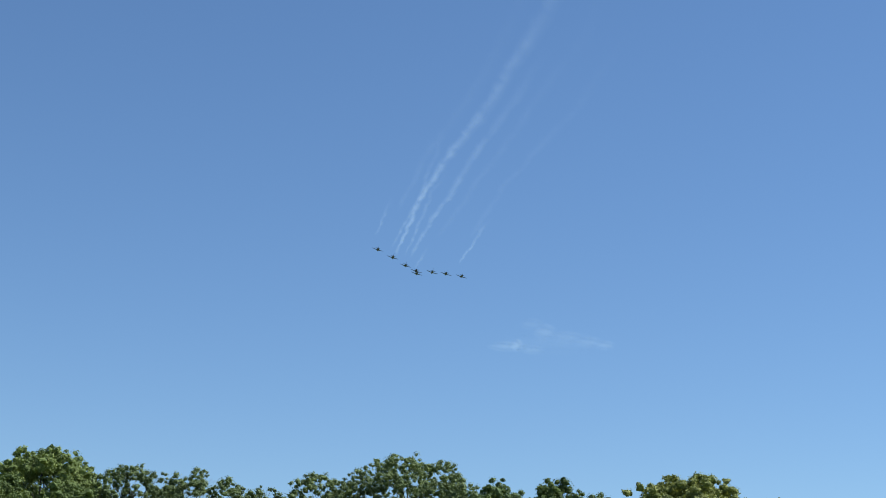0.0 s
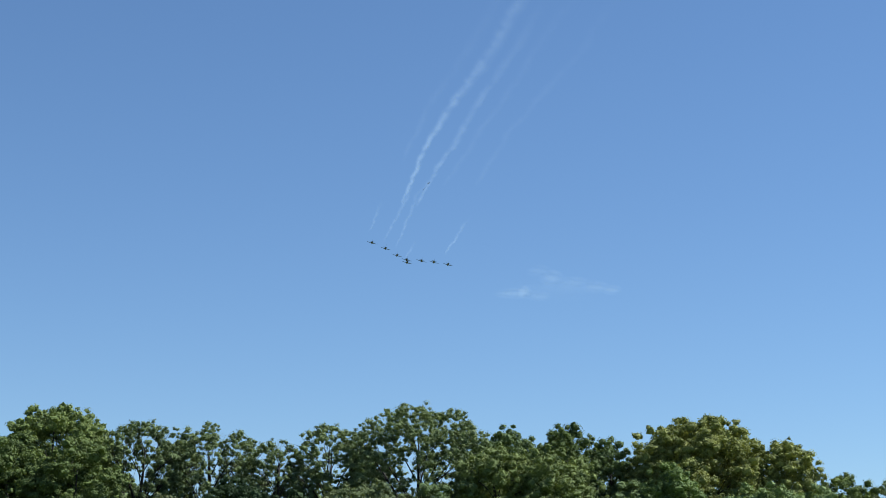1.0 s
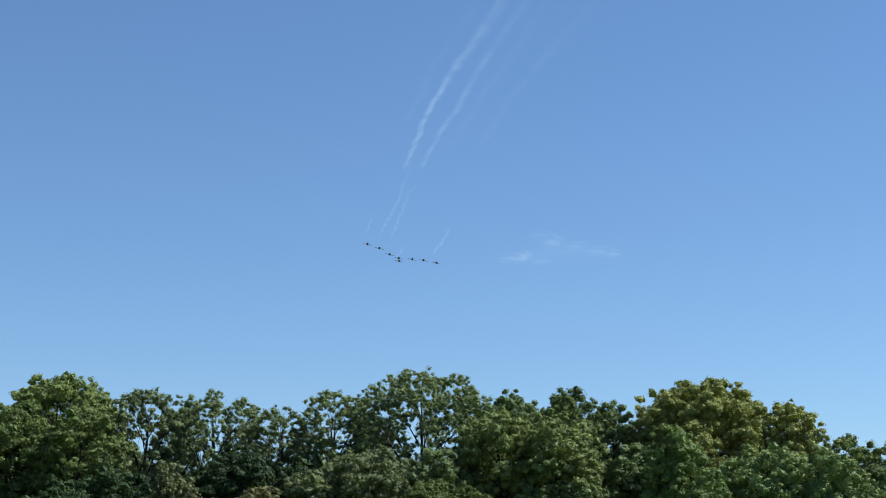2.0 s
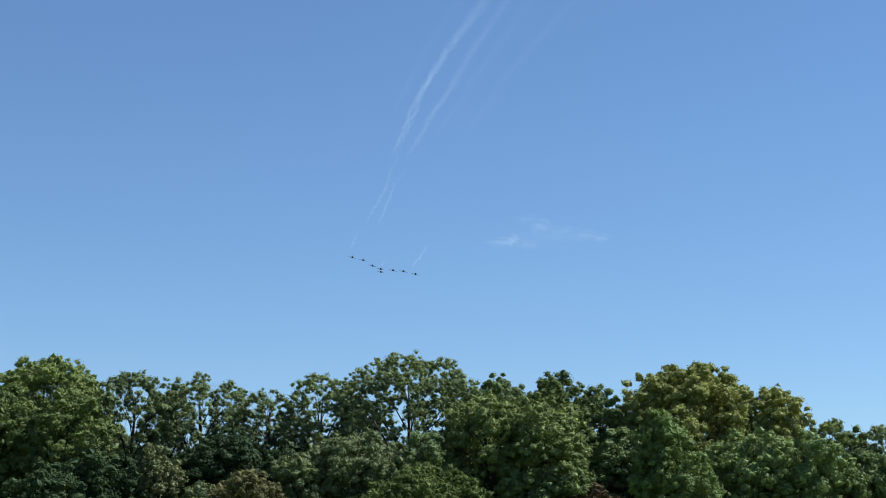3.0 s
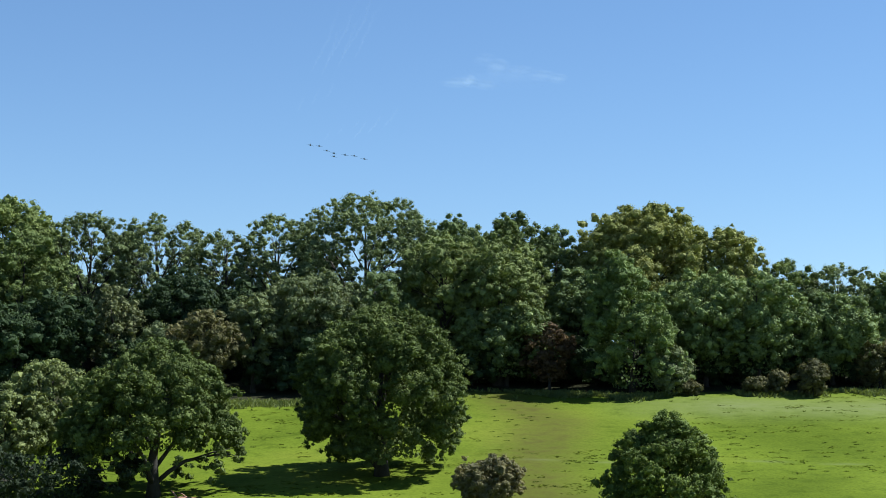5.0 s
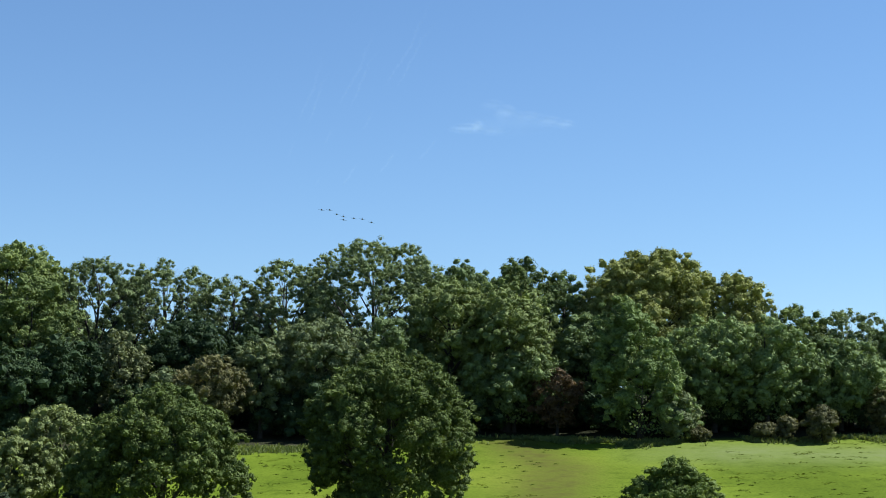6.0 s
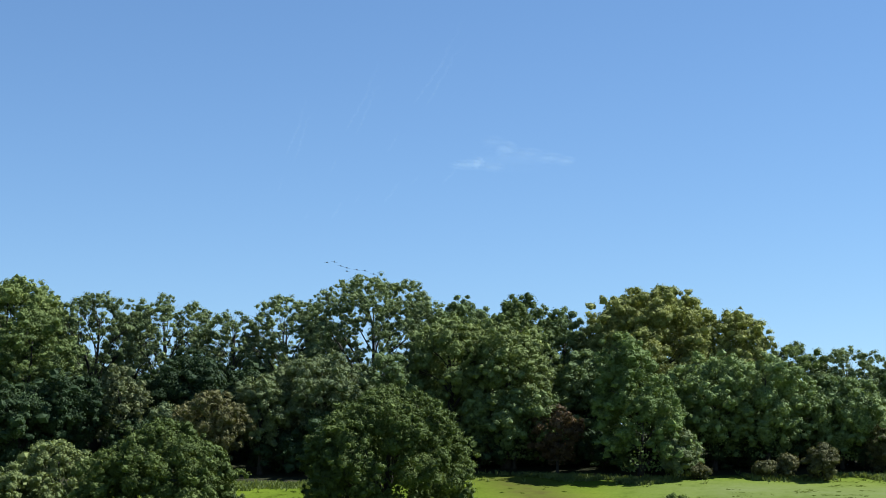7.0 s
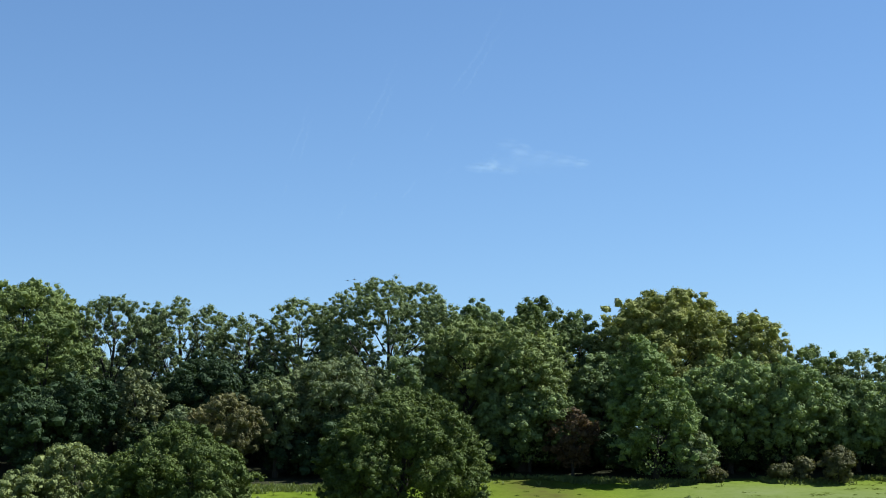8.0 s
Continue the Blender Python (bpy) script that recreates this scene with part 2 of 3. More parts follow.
def blades(name, places, size, mat, label, seed, tall=1.0, wide=0.55):
    """Tufts of upright blades, three to a tuft."""
    rng = np.random.default_rng(seed)
    n = len(places)
    k = 3
    base = np.repeat(places, k, axis=0)
    s = np.repeat(size, k)
    ang = rng.uniform(0, 2 * np.pi, n * k)
    lean = rng.normal(0, 0.45, (n * k, 2))
    w = np.stack([np.cos(ang), np.sin(ang), np.zeros(n * k)], 1) * (s * wide)[:, None]
    top = np.stack([lean[:, 0] * s, lean[:, 1] * s, s * tall * rng.uniform(0.7, 1.2, n * k)], 1)
    v = np.stack([base - w, base + w, base + w * 0.4 + top, base - w * 0.5 + top * 0.85], 1).reshape(-1, 3)
    f = np.arange(n * k * 4).reshape(-1, 4)
    return tagged(mesh_ob(name, v, f, mat), label, "grass", kind="stuff")


def scatter(rng, n, x0, x1, y0, y1):
    x, y = rng.uniform(x0, x1, n), rng.uniform(y0, y1, n)
    keep = y < wood_edge(x) + 1.5
    x, y = x[keep], y[keep]
    return np.stack([x, y, height(x, y) - 0.03], 1)


def build_grass():
    rng = np.random.default_rng(11)
    p = scatter(rng, 800, -60, 62, 122, 200)
    p = p[noise_keep(p, 0.05, -0.1)]
    p = np.repeat(p, 16, axis=0) + rng.normal(0, 0.3, (len(p) * 16, 3)) * (1.7, 1, 0)
    p[:, 2] = height(p[:, 0], p[:, 1]) + 0.02
    blades("grass", p, rng.uniform(0.10, 0.24, len(p)), GRASS, "low uneven tussocks of yellow-green grass", 1, 0.12)
    p = scatter(rng, 1100, -60, 62, 122, 200)
    p = p[noise_keep(p, 0.07, -0.15)]
    p = np.repeat(p, 14, axis=0) + rng.normal(0, 0.11, (len(p) * 14, 3)) * (1.5, 1, 0)
    p[:, 2] = height(p[:, 0], p[:, 1]) - 0.01
    blades("weeds", p, rng.uniform(0.06, 0.17, len(p)), WEEDS, "darker weed clumps dotted over the pasture", 2, 0.7, 0.25)
    x = rng.uniform(-65, 65, 17000)
    y = wood_edge(x) + rng.normal(-0.2, 1.2, len(x))
    p = np.stack([x, y, height(x, y) - 0.05], 1)
    p = p[noise_keep(p, 0.22, -0.05)]
    blades("tall_grass", p, rng.uniform(0.18, 0.60, len(p)), TALL, "tall pale grass and nettles along the wood", 3, 0.9, 0.16)


def noise_keep(p, scale, level):
    return np.array([noise.noise(Vector((a * scale, b * scale, 0.5))) > level for a, b, c in p])


build_grass()


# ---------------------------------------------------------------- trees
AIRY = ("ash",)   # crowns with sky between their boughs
STYLE = {  # lobes, lobe size, leaf length, leaves to a tuft, tuft radius, share of the crown that is sparse at its foot
    "ash": (60, 0.265, 0.22, 26, 0.54, 0.0),
    "lime": (30, 0.34, 0.25, 38, 0.64, 0.0),
    "chestnut": (70, 0.23, 0.26, 32, 0.66, 0.0),
    "chestnut_dry": (66, 0.25, 0.26, 32, 0.70, 0.0),
    "sycamore": (30, 0.35, 0.25, 36, 0.68, 0.0),
    "far_sycamore": (24, 0.38, 0.60, 10, 1.30, 0.0),
    "elm": (28, 0.36, 0.25, 38, 0.66, 0.0),
    "shade_toned": (26, 0.36, 0.26, 31, 0.76, 0.0),
    "whitebeam": (22, 0.36, 0.27, 37, 0.61, 0.0),
    "hawthorn": (20, 0.38, 0.21, 35, 0.50, 0.0),
    "field_maple": (28, 0.35, 0.25, 38, 0.63, 0.0),
    "oak": (32, 0.33, 0.25, 38, 0.66, 0.0),
    "beech_copper": (20, 0.38, 0.24, 35, 0.55, 0.0),
    "hornbeam": (46, 0.29, 0.25, 38, 0.63, 0.0),
    "willow": (40, 0.27, 0.21, 35, 0.52, 0.0),
    "field_oak_open": (80, 0.21, 0.18, 30, 0.40, 0.25),
    "field_oak": (96, 0.20, 0.18, 30, 0.40, 0.10),
    "young_tree": (60, 0.23, 0.17, 38, 0.41, 0.0),
    "blackthorn": (30, 0.30, 0.14, 29, 0.29, 0.0),
    "shade_filler": (30, 0.30, 0.25, 26, 0.52, 0.0),
}
SAID = {
    "ash": ("ash_tree", "tall ash tree with airy green crown on the wooded hill"),
    "lime": ("lime_tree", "sunlit yellow-green broadleaf tree in the wood"),
    "chestnut": ("chestnut_tree", "dense domed yellow-green chestnut tree above the wood"),
    "chestnut_dry": ("chestnut_tree", "large domed chestnut tree with browning yellow leaves"),
    "sycamore": ("sycamore_tree", "dark green sycamore tree at the wood's edge"),
    "far_sycamore": ("sycamore_tree", "dark green tree deep inside the wood"),
    "elm": ("elm_tree", "sunlit mid-green elm tree at the wood's edge"),
    "shade_toned": ("holly_tree", "green tree under the taller wood, its leaves coloured dark for shade"),
    "whitebeam": ("whitebeam_tree", "small pale-leaved tree in front of the dark wood"),
    "hawthorn": ("hawthorn_bush", "brownish green hawthorn bush at the wood's edge"),
    "field_maple": ("maple_tree", "mid-green maple tree at the wood's edge"),
    "oak": ("oak_tree", "broad olive-green oak tree inside the wood"),
    "beech_copper": ("russet_bush", "russet brown bush in the wood's shade"),
    "hornbeam": ("hornbeam_tree", "tall pointed green tree clothed to the ground"),
    "willow": ("willow_tree", "pale grey-green willow tree beside an oak"),
    "field_oak_open": ("oak_tree", "spreading field oak with visible trunk and arching limbs"),
    "field_oak": ("oak_tree", "large dense dark green oak standing in the pasture"),
    "young_tree": ("young_tree", "young rounded bright green tree in the pasture"),
    "blackthorn": ("blackthorn_bush", "low grey-green bush standing in the pasture"),
    "shade_filler": ("bramble_thicket", "added leafy mass coloured near black in place of shade beside an oak"),
}


def envelope(kind, u):
    """Half width of the crown at the share u of its height, as a share of the greatest."""
    if kind == "hornbeam":
        return np.interp(u, [0, 0.12, 0.45, 0.8, 0.95, 1], [0.85, 1.0, 0.85, 0.58, 0.34, 0.0])
    if kind == "young_tree":
        return np.interp(u, [0, 0.2, 0.45, 0.75, 0.93, 1], [0.75, 1.0, 1.0, 0.72, 0.36, 0.0])
    if kind == "field_oak":
        return np.interp(u, [0, 0.15, 0.4, 0.62, 0.82, 0.95, 1], [0.64, 0.82, 1.0, 0.97, 0.76, 0.40, 0.0])
    if kind == "field_oak_open":
        return np.interp(u, [0, 0.12, 0.4, 0.7, 0.88, 0.97, 1], [0.72, 0.96, 1.0, 0.82, 0.56, 0.3, 0.0])
    if kind in ("chestnut", "chestnut_dry"):
        return np.interp(u, [0, 0.2, 0.45, 0.72, 0.88, 0.96, 1], [0.85, 1.0, 1.0, 0.93, 0.72, 0.48, 0.25])
    if kind == "ash":
        return np.interp(u, [0, 0.2, 0.5, 0.8, 0.93, 1], [0.50, 0.80, 1.0, 0.92, 0.66, 0.2])
    return np.interp(u, [0, 0.15, 0.5, 0.78, 0.93, 1], [0.50, 0.80, 1.0, 0.93, 0.70, 0.30])


def units(v):
    return v / (np.linalg.norm(v, axis=1)[:, None] + 1e-6)


def cards(rng, p, out, leaf, loose):
    """Pointed leaves, one triangle each, at the points p, turned outwards, more or less loosely."""
    n = len(p)
    nrm = units(rng.normal(size=(n, 3)) * loose + out)
    t = units(np.cross(nrm, rng.normal(size=(n, 3))))
    s = np.cross(nrm, t)
    ln = leaf * rng.uniform(0.5, 1.0, n)[:, None] * 0.6
    return np.stack([p - t * ln * 0.55 - s * ln * 0.85, p + t * ln * 0.9, p - t * ln * 0.55 + s * ln * 0.85], 1)


G = (1 + 5 ** 0.5) / 2
KNOB = units(np.array([(-1, G, 0), (1, G, 0), (-1, -G, 0), (1, -G, 0), (0, -1, G), (0, 1, G), (0, -1, -G), (0, 1, -G), (G, 0, -1), (G, 0, 1), (-G, 0, -1), (-G, 0, 1)], dtype=float))
KNOB_FACES = np.array([(0, 11, 5), (0, 5, 1), (0, 1, 7), (0, 7, 10), (0, 10, 11), (1, 5, 9), (5, 11, 4), (11, 10, 2), (10, 7, 6), (7, 1, 8),
                       (3, 9, 4), (3, 4, 2), (3, 2, 6), (3, 6, 8), (3, 8, 9), (4, 9, 5), (2, 4, 11), (6, 2, 10), (8, 6, 7), (9, 8, 1)])


def tufts(rng, c, axis, radius, per, leaf, solid):
    """Rounded sprays of leaves at the points c: a close, crumpled heart of overlapping leaves, and loose leaves around it."""
    n = len(c)
    if n == 0:
        return np.zeros((0, 3, 3))
    size = radius * rng.uniform(0.5, 1.35, n)
    flat = np.array((1, 1, 0.82))
    heart = KNOB[None] * rng.uniform(0.55, 1.15, (n, 12, 1)) * (size * solid * rng.uniform(0.7, 1.12, n))[:, None, None] * flat + rng.normal(0, 0.05, (n, 12, 3)) + c[:, None]
    heart = heart[:, KNOB_FACES].reshape(-1, 3, 3)
    heart = heart + rng.normal(0, 0.035, heart.shape)
    ax = np.repeat(axis, per, 0)
    o = units(rng.normal(size=(n * per, 3)))
    along = (o * ax).sum(1)[:, None]
    o = np.where(along < -0.35, o - 2 * along * ax, o)
    off = o * flat * np.repeat(size, per)[:, None] * rng.uniform(0.5, 1.06, n * per)[:, None]
    return np.concatenate([heart, cards(rng, np.repeat(c, per, 0) + off, o * 0.9 + ax * 0.3, leaf, 0.3)])


def hollows(p, seed):
    """A smooth field over space, about -1 to 1, whose low places stay bare."""
    q = p * 0.9 + seed
    return (np.sin(q[:, 0] * 1.7 + 1.3 * np.sin(q[:, 2] * 1.1)) + np.sin(q[:, 1] * 1.5 + 1.1 * np.sin(q[:, 0])) + np.sin(q[:, 2] * 2.1 + np.sin(q[:, 1] * 1.3))) / 3


def leaf_cards(kind, width, low, top, seed, lean):
    """Leaves of a dense crown whose foot is at the origin: lobes over the envelope, tufts on the lobes, leaves on the tufts."""
    lobes_n, lobe_size, leaf, per, tuft, sparse = STYLE[kind]
    rng = np.random.default_rng(seed)
    R, H = width * 0.5, top - low
    lobes = []
    for k in range(lobes_n):
        u = 0.02 + 0.98 * ((k + 0.5) / lobes_n) ** 0.85
        a = k * 2.39996 + rng.uniform(-0.4, 0.4)
        rl = min(R, H * 0.62) * lobe_size * rng.uniform(0.6, 1.35)
        rz = rl * rng.uniform(0.72, 1.0)
        e = float(envelope(kind, u)) * R
        d = max(e - rl * 0.8, 0.0) * rng.uniform(0.86, 1.06)
        z = low + rz * 0.8 + u * (H - rz * 1.75)
        lobes.append((d * math.cos(a) + lean * (u - 0.4), d * math.sin(a), z, rl, rl, rz))
    L = np.array(lobes)
    leaves = []
    for cx, cy, cz, rx, ry, rz in lobes:
        area = 4 * math.pi * (rx * ry + rx * rz * 2) / 3
        nb = max(10, int(area / (tuft * tuft * 3.3)))
        d = units(rng.normal(size=(nb, 3)))
        away = math.hypot(cx, cy) + 1e-6
        side = np.array((cx / away, cy / away, 0.6))
        d = d[(d @ side) > -0.45]
        c = np.array((cx, cy, cz)) + d * rng.uniform(0.74, 1.14, len(d))[:, None] * np.array((rx, ry, rz))
        inside = np.zeros(len(c), dtype=int)
        for q in L:
            inside += (((c - q[:3]) / q[3:]) ** 2).sum(1) < 0.62
        foot = (c[:, 2] - low) < sparse * H
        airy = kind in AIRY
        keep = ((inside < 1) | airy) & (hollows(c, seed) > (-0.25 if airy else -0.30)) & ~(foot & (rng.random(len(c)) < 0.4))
        c, d = c[keep], d[keep]
        axis = units(d * 0.6 + np.array((0, 0, 0.7)) + rng.normal(size=(len(c), 3)) * 0.25)
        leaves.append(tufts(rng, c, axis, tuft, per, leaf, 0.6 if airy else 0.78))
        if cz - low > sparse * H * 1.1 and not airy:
            m = int(area / (leaf * leaf * 0.95))
            h = units(rng.normal(size=(m, 3)))
            q = np.array((cx, cy, cz)) + h * rng.uniform(0.40, 0.66, m)[:, None] * np.array((rx, ry, rz))
            leaves.append(cards(rng, q, h, leaf * 1.4, 0.5))
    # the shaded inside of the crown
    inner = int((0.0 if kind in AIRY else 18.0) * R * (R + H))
    u = rng.uniform(max(0.02, sparse), 0.9, inner)
    a = rng.uniform(0, 2 * np.pi, inner)
    e = envelope(kind, u) * R * 0.66 * rng.uniform(0.5, 1.0, inner)
    p = np.stack([e * np.cos(a) + lean * (u - 0.4), e * np.sin(a), low + u * H * 0.95], 1)
    leaves.append(cards(rng, p, np.stack([np.cos(a), np.sin(a), np.zeros(inner)], 1), 0.38, 0.6))
    return np.concatenate(leaves).reshape(-1, 3), lobes


def limb_lines(kind, width, low, top, foot, lobes, seed):
    """A leaning tapered trunk, and limbs with their twigs that bend out from it to some of the lobes."""
    rng = random.Random(seed)
    r0 = max(0.06, 0.024 * (top + 3) * (1.35 if "oak" in kind else 0.8))
    hgt = low + (top - low) * 0.8
    bend = [(rng.uniform(-0.3, 0.3), rng.uniform(-0.3, 0.3)) for _ in range(6)]
    trunk = []
    for i in range(7):
        u = i / 6
        bx, by = bend[min(i, 5)] if i else (0, 0)
        trunk.append(((bx * u * 1.5, by * u * 1.5, foot + (hgt - foot) * u), r0 * (1.35 if i == 0 else (1 - 0.86 * u))))
    limbs = []
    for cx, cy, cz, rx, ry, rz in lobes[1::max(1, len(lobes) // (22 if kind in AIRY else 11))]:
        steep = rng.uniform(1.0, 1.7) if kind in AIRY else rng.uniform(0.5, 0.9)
        zz = min(max(cz - math.hypot(cx, cy) * steep, low * 0.8 + 0.2), hgt * 0.95)
        u = (zz - foot) / max(hgt - foot, 0.1)
        r = r0 * (1 - 0.86 * u) * 0.5
        s, e = Vector((0, 0, zz)), Vector((cx, cy, cz))
        line = []
        for i in range(6):
            v = i / 5
            q = s.lerp(e, v) + Vector((0, 0, math.sin(v * math.pi) * (e - s).length * 0.14))
            q += Vector((rng.uniform(-1, 1), rng.uniform(-1, 1), rng.uniform(-1, 1))) * 0.12 * (i > 0)
            line.append((q, max(0.025, r * (1 - 0.8 * v))))
        lines = [line]
        for j in range(4):
            e2 = e + Vector((rng.uniform(-1, 1) * rx, rng.uniform(-1, 1) * ry, rng.uniform(-0.2, 1) * rz)) * 0.9
            s2 = line[rng.choice((2, 3, 4))][0]
            lines.append([(s2, r * 0.35), (s2.lerp(e2, 0.5) + Vector((0, 0, 0.15)), r * 0.22), (e2, 0.015)])
        limbs.append(lines)
    return trunk, limbs


TREES = [  # kind, x, y, crown width, top, crown bottom (heights over the eye's ground)
    ("chestnut", -55.9, 217, 16.3, 32.3, 15.8),
    ("lime", -59.0, 208, 12.4, 27.3, 9.1),
    ("lime", -50.6, 206, 12.2, 26.6, 9.0),
    ("ash", -45.1, 219, 14.4, 30.7, 12.3),
    ("ash", -36.3, 220, 13.8, 30.4, 12.4),
    ("ash", -27.5, 218, 8.2, 28.2, 12.3),
    ("ash", -21.2, 220, 12.6, 30.4, 12.4),
    ("ash", -9.4, 219, 21.0, 32.9, 12.3),
    ("sycamore", 2.1, 224, 10.2, 30.8, 16.3),
    ("lime", 9.2, 217, 9.4, 30.3, 13.8),
    ("sycamore", 14.7, 219, 8.0, 28.6, 12.3),
    ("chestnut_dry", 25.7, 218, 20.3, 31.4, 14.5),
    ("chestnut_dry", 36.5, 216, 10.3, 28.3, 14.3),
    ("lime", 42.7, 212, 9.6, 23.9, 9.2),
    ("ash", 49.4, 211, 12.4, 23.2, 9.2),
    ("sycamore", 55.5, 209, 9.9, 21.7, 9.9),
    ("sycamore", 62.1, 209, 12.4, 22.2, 9.9),
    ("sycamore", -66.5, 210, 12.5, 25.8, 9.1),
    ("ash", -40.9, 221, 9.0, 28.8, 12.4),
    ("ash", -31.6, 222, 8.4, 28.6, 12.4),
    ("ash", -24.4, 221, 6.5, 26.2, 12.4),
    ("ash", -16.0, 222, 6.5, 26.4, 12.4),
    ("sycamore", -1.4, 218, 7.8, 28.6, 12.3),
    ("ash", -64.3, 214, 13.0, 27.0, 12.1),
    ("shade_toned", -44.6, 200, 9.9, 18.8, 8.3),
    ("whitebeam", -38.6, 202, 6.0, 20.1, 7.9),
    ("hawthorn", -26.9, 196, 8.6, 16.3, 8.2),
    ("field_maple", -21.7, 199, 6.9, 18.4, 9.6),
    ("field_maple", -15.4, 203, 12.9, 21.6, 10.5),
    ("sycamore", -7.6, 206, 9.0, 21.9, 8.5),
    ("oak", 0.4, 209, 12.4, 26.6, 9.9),
    ("oak", 7.1, 207, 12.3, 25.8, 9.9),
    ("shade_toned", -31.6, 210, 12.5, 22.3, 8.6),
    ("shade_toned", -24.2, 212, 8.4, 21.1, 8.7),
    ("beech_copper", 12.8, 202, 6.4, 15.0, 8.0),
    ("hornbeam", 22.3, 199, 12.6, 23.4, 6.7, -3.2),
    ("elm", 31.7, 205, 12.2, 21.8, 9.0),
    ("elm", 37.9, 204, 11.3, 21.5, 8.9),
    ("elm", 47.1, 206, 13.0, 18.9, 8.8),
    ("hawthorn", 42.6, 196.5, 3.8, 10.5, 6.0),
    ("hawthorn", 36.4, 197.4, 2.6, 8.5, 6.2),
    ("hawthorn", 38.8, 197.6, 2.2, 9.2, 6.4),
    ("field_maple", 26.4, 196, 4.3, 11.9, 6.4),
    ("hawthorn", 52.0, 203, 6.4, 13.6, 6.8),
    ("shade_toned", -49.4, 198, 12.5, 17.2, 5.8),
    ("shade_toned", -12.1, 200, 11.9, 14.7, 5.4),
    ("sycamore", 7.9, 206, 13.9, 17.8, 8.7),
    ("sycamore", 17.1, 210, 10.0, 22.3, 8.9),
    ("far_sycamore", -65.0, 232, 17.4, 26.8, 7.7),
    ("far_sycamore", -54.6, 234, 17.6, 25.5, 7.7),
    ("far_sycamore", -43.7, 232, 17.4, 21.8, 7.7),
    ("far_sycamore", -33.7, 234, 17.6, 21.8, 7.7),
    ("far_sycamore", -23.4, 232, 17.4, 21.8, 7.7),
    ("far_sycamore", -13.5, 234, 17.6, 21.8, 7.7),
    ("far_sycamore", -3.0, 232, 17.4, 23.5, 7.7),
    ("far_sycamore", 7.5, 234, 17.6, 26.3, 7.7),
    ("far_sycamore", 17.4, 232, 16.5, 24.1, 7.7),
    ("far_sycamore", 28.4, 234, 17.6, 25.5, 7.7),
    ("far_sycamore", 38.1, 232, 17.4, 24.5, 7.7),
    ("far_sycamore", 48.4, 230, 17.3, 21.3, 7.6),
    ("far_sycamore", 57.8, 228, 17.1, 20.3, 7.6),
    # low trees, shade put into their leaf colour, fill the wood's dark foot
    ("shade_toned", -3.7, 206, 9.8, 13.1, 6.8),
    ("shade_toned", 3.8, 207, 9.8, 12.4, 7.3),
    ("shade_toned", 11.4, 208, 9.9, 13.2, 7.3),
    ("shade_toned", 18.7, 206, 9.0, 12.4, 7.1),
    ("shade_toned", 30.8, 207, 9.8, 12.8, 7.3),
    ("shade_toned", 36.2, 207, 9.0, 12.4, 7.3),
    ("shade_toned", 42.2, 208, 9.1, 12.8, 7.3),
    ("shade_toned", 49.9, 207, 9.8, 13.1, 7.1),
    ("shade_toned", -35.8, 203, 9.6, 13.6, 5.9),
    ("shade_toned", -18.8, 201, 9.5, 12.1, 5.9),
    ("field_maple", -32.2, 196, 4.4, 14.5, 8.0),
    ("hawthorn", 28.6, 196.0, 2.2, 8.0, 6.2),
    ("willow", -34.6, 153, 6.4, 8.9, 0.4),
    ("willow", -38.0, 150, 8.8, 6.2, -1.0),
    ("field_oak_open", -23.4, 141, 14.8, 9.7, -2.3),
    ("field_oak", -5.1, 150, 15.8, 13.3, -1.5),
    ("young_tree", 16.3, 125, 9.9, 3.6, -5.9),
    ("blackthorn", 3.8, 135, 5.7, 0.3, -3.9),
    # added dark mass where only shade of the willow and oak lies
    ("shade_filler", -32.7, 138, 18.9, 0.9, -4.0),
]


def build_trees():
    for k, (kind, x, y, width, top, low, *lean) in enumerate(TREES):
        g = float(height(x, y))
        name, label = SAID[kind]
        tree = new(name)
        tree.location = (x, y, g)
        tagged(tree, label, "bush" if "bush" in name or "thicket" in name else "tree",
               "trees in the pasture" if y < 160 else "trees of the wood")
        bottom = max(low - g, 0.15)
        leaves, lobes = leaf_cards(kind, width, bottom, top - g, 100 + k, lean[0] if lean else 0.0)
        trunk, limbs = limb_lines(kind, width, bottom, top - g, -0.3, lobes, 300 + k)
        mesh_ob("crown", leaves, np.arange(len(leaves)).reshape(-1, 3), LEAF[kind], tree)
        mesh_ob("trunk", *tubes([trunk], 10), BARK, tree, smooth=True)
        for lines in limbs:
            mesh_ob("limb", *tubes(lines, 5), BARK, tree, smooth=True)


build_trees()


def build_fallen_log():
    x, y = -20.6, 138.6
    g = float(height(x, y))
    log = new("fallen_log")
    log.location = (x, y, g)
    tagged(log, "reddish brown fallen log with a broken branch under the oak", "log")
    mesh_ob("log_trunk", *tubes([[((-0.9, 0.1, 0.20), 0.20), ((-0.3, 0, 0.24), 0.22), ((0.5, -0.1, 0.22), 0.19), ((1.1, -0.1, 0.2), 0.15)]], 10), DEADWOOD, log, smooth=True)
    mesh_ob("broken_branch", *tubes([[((-0.5, 0, 0.35), 0.09), ((-0.8, 0.1, 0.75), 0.07), ((-1.0, 0.1, 0.95), 0.03)], [((0.3, 0, 0.35), 0.08), ((-0.1, 0.1, 0.65), 0.05), ((-0.5, 0.2, 0.8), 0.03)]], 7), DEADWOOD, log, smooth=True)


build_fallen_log()


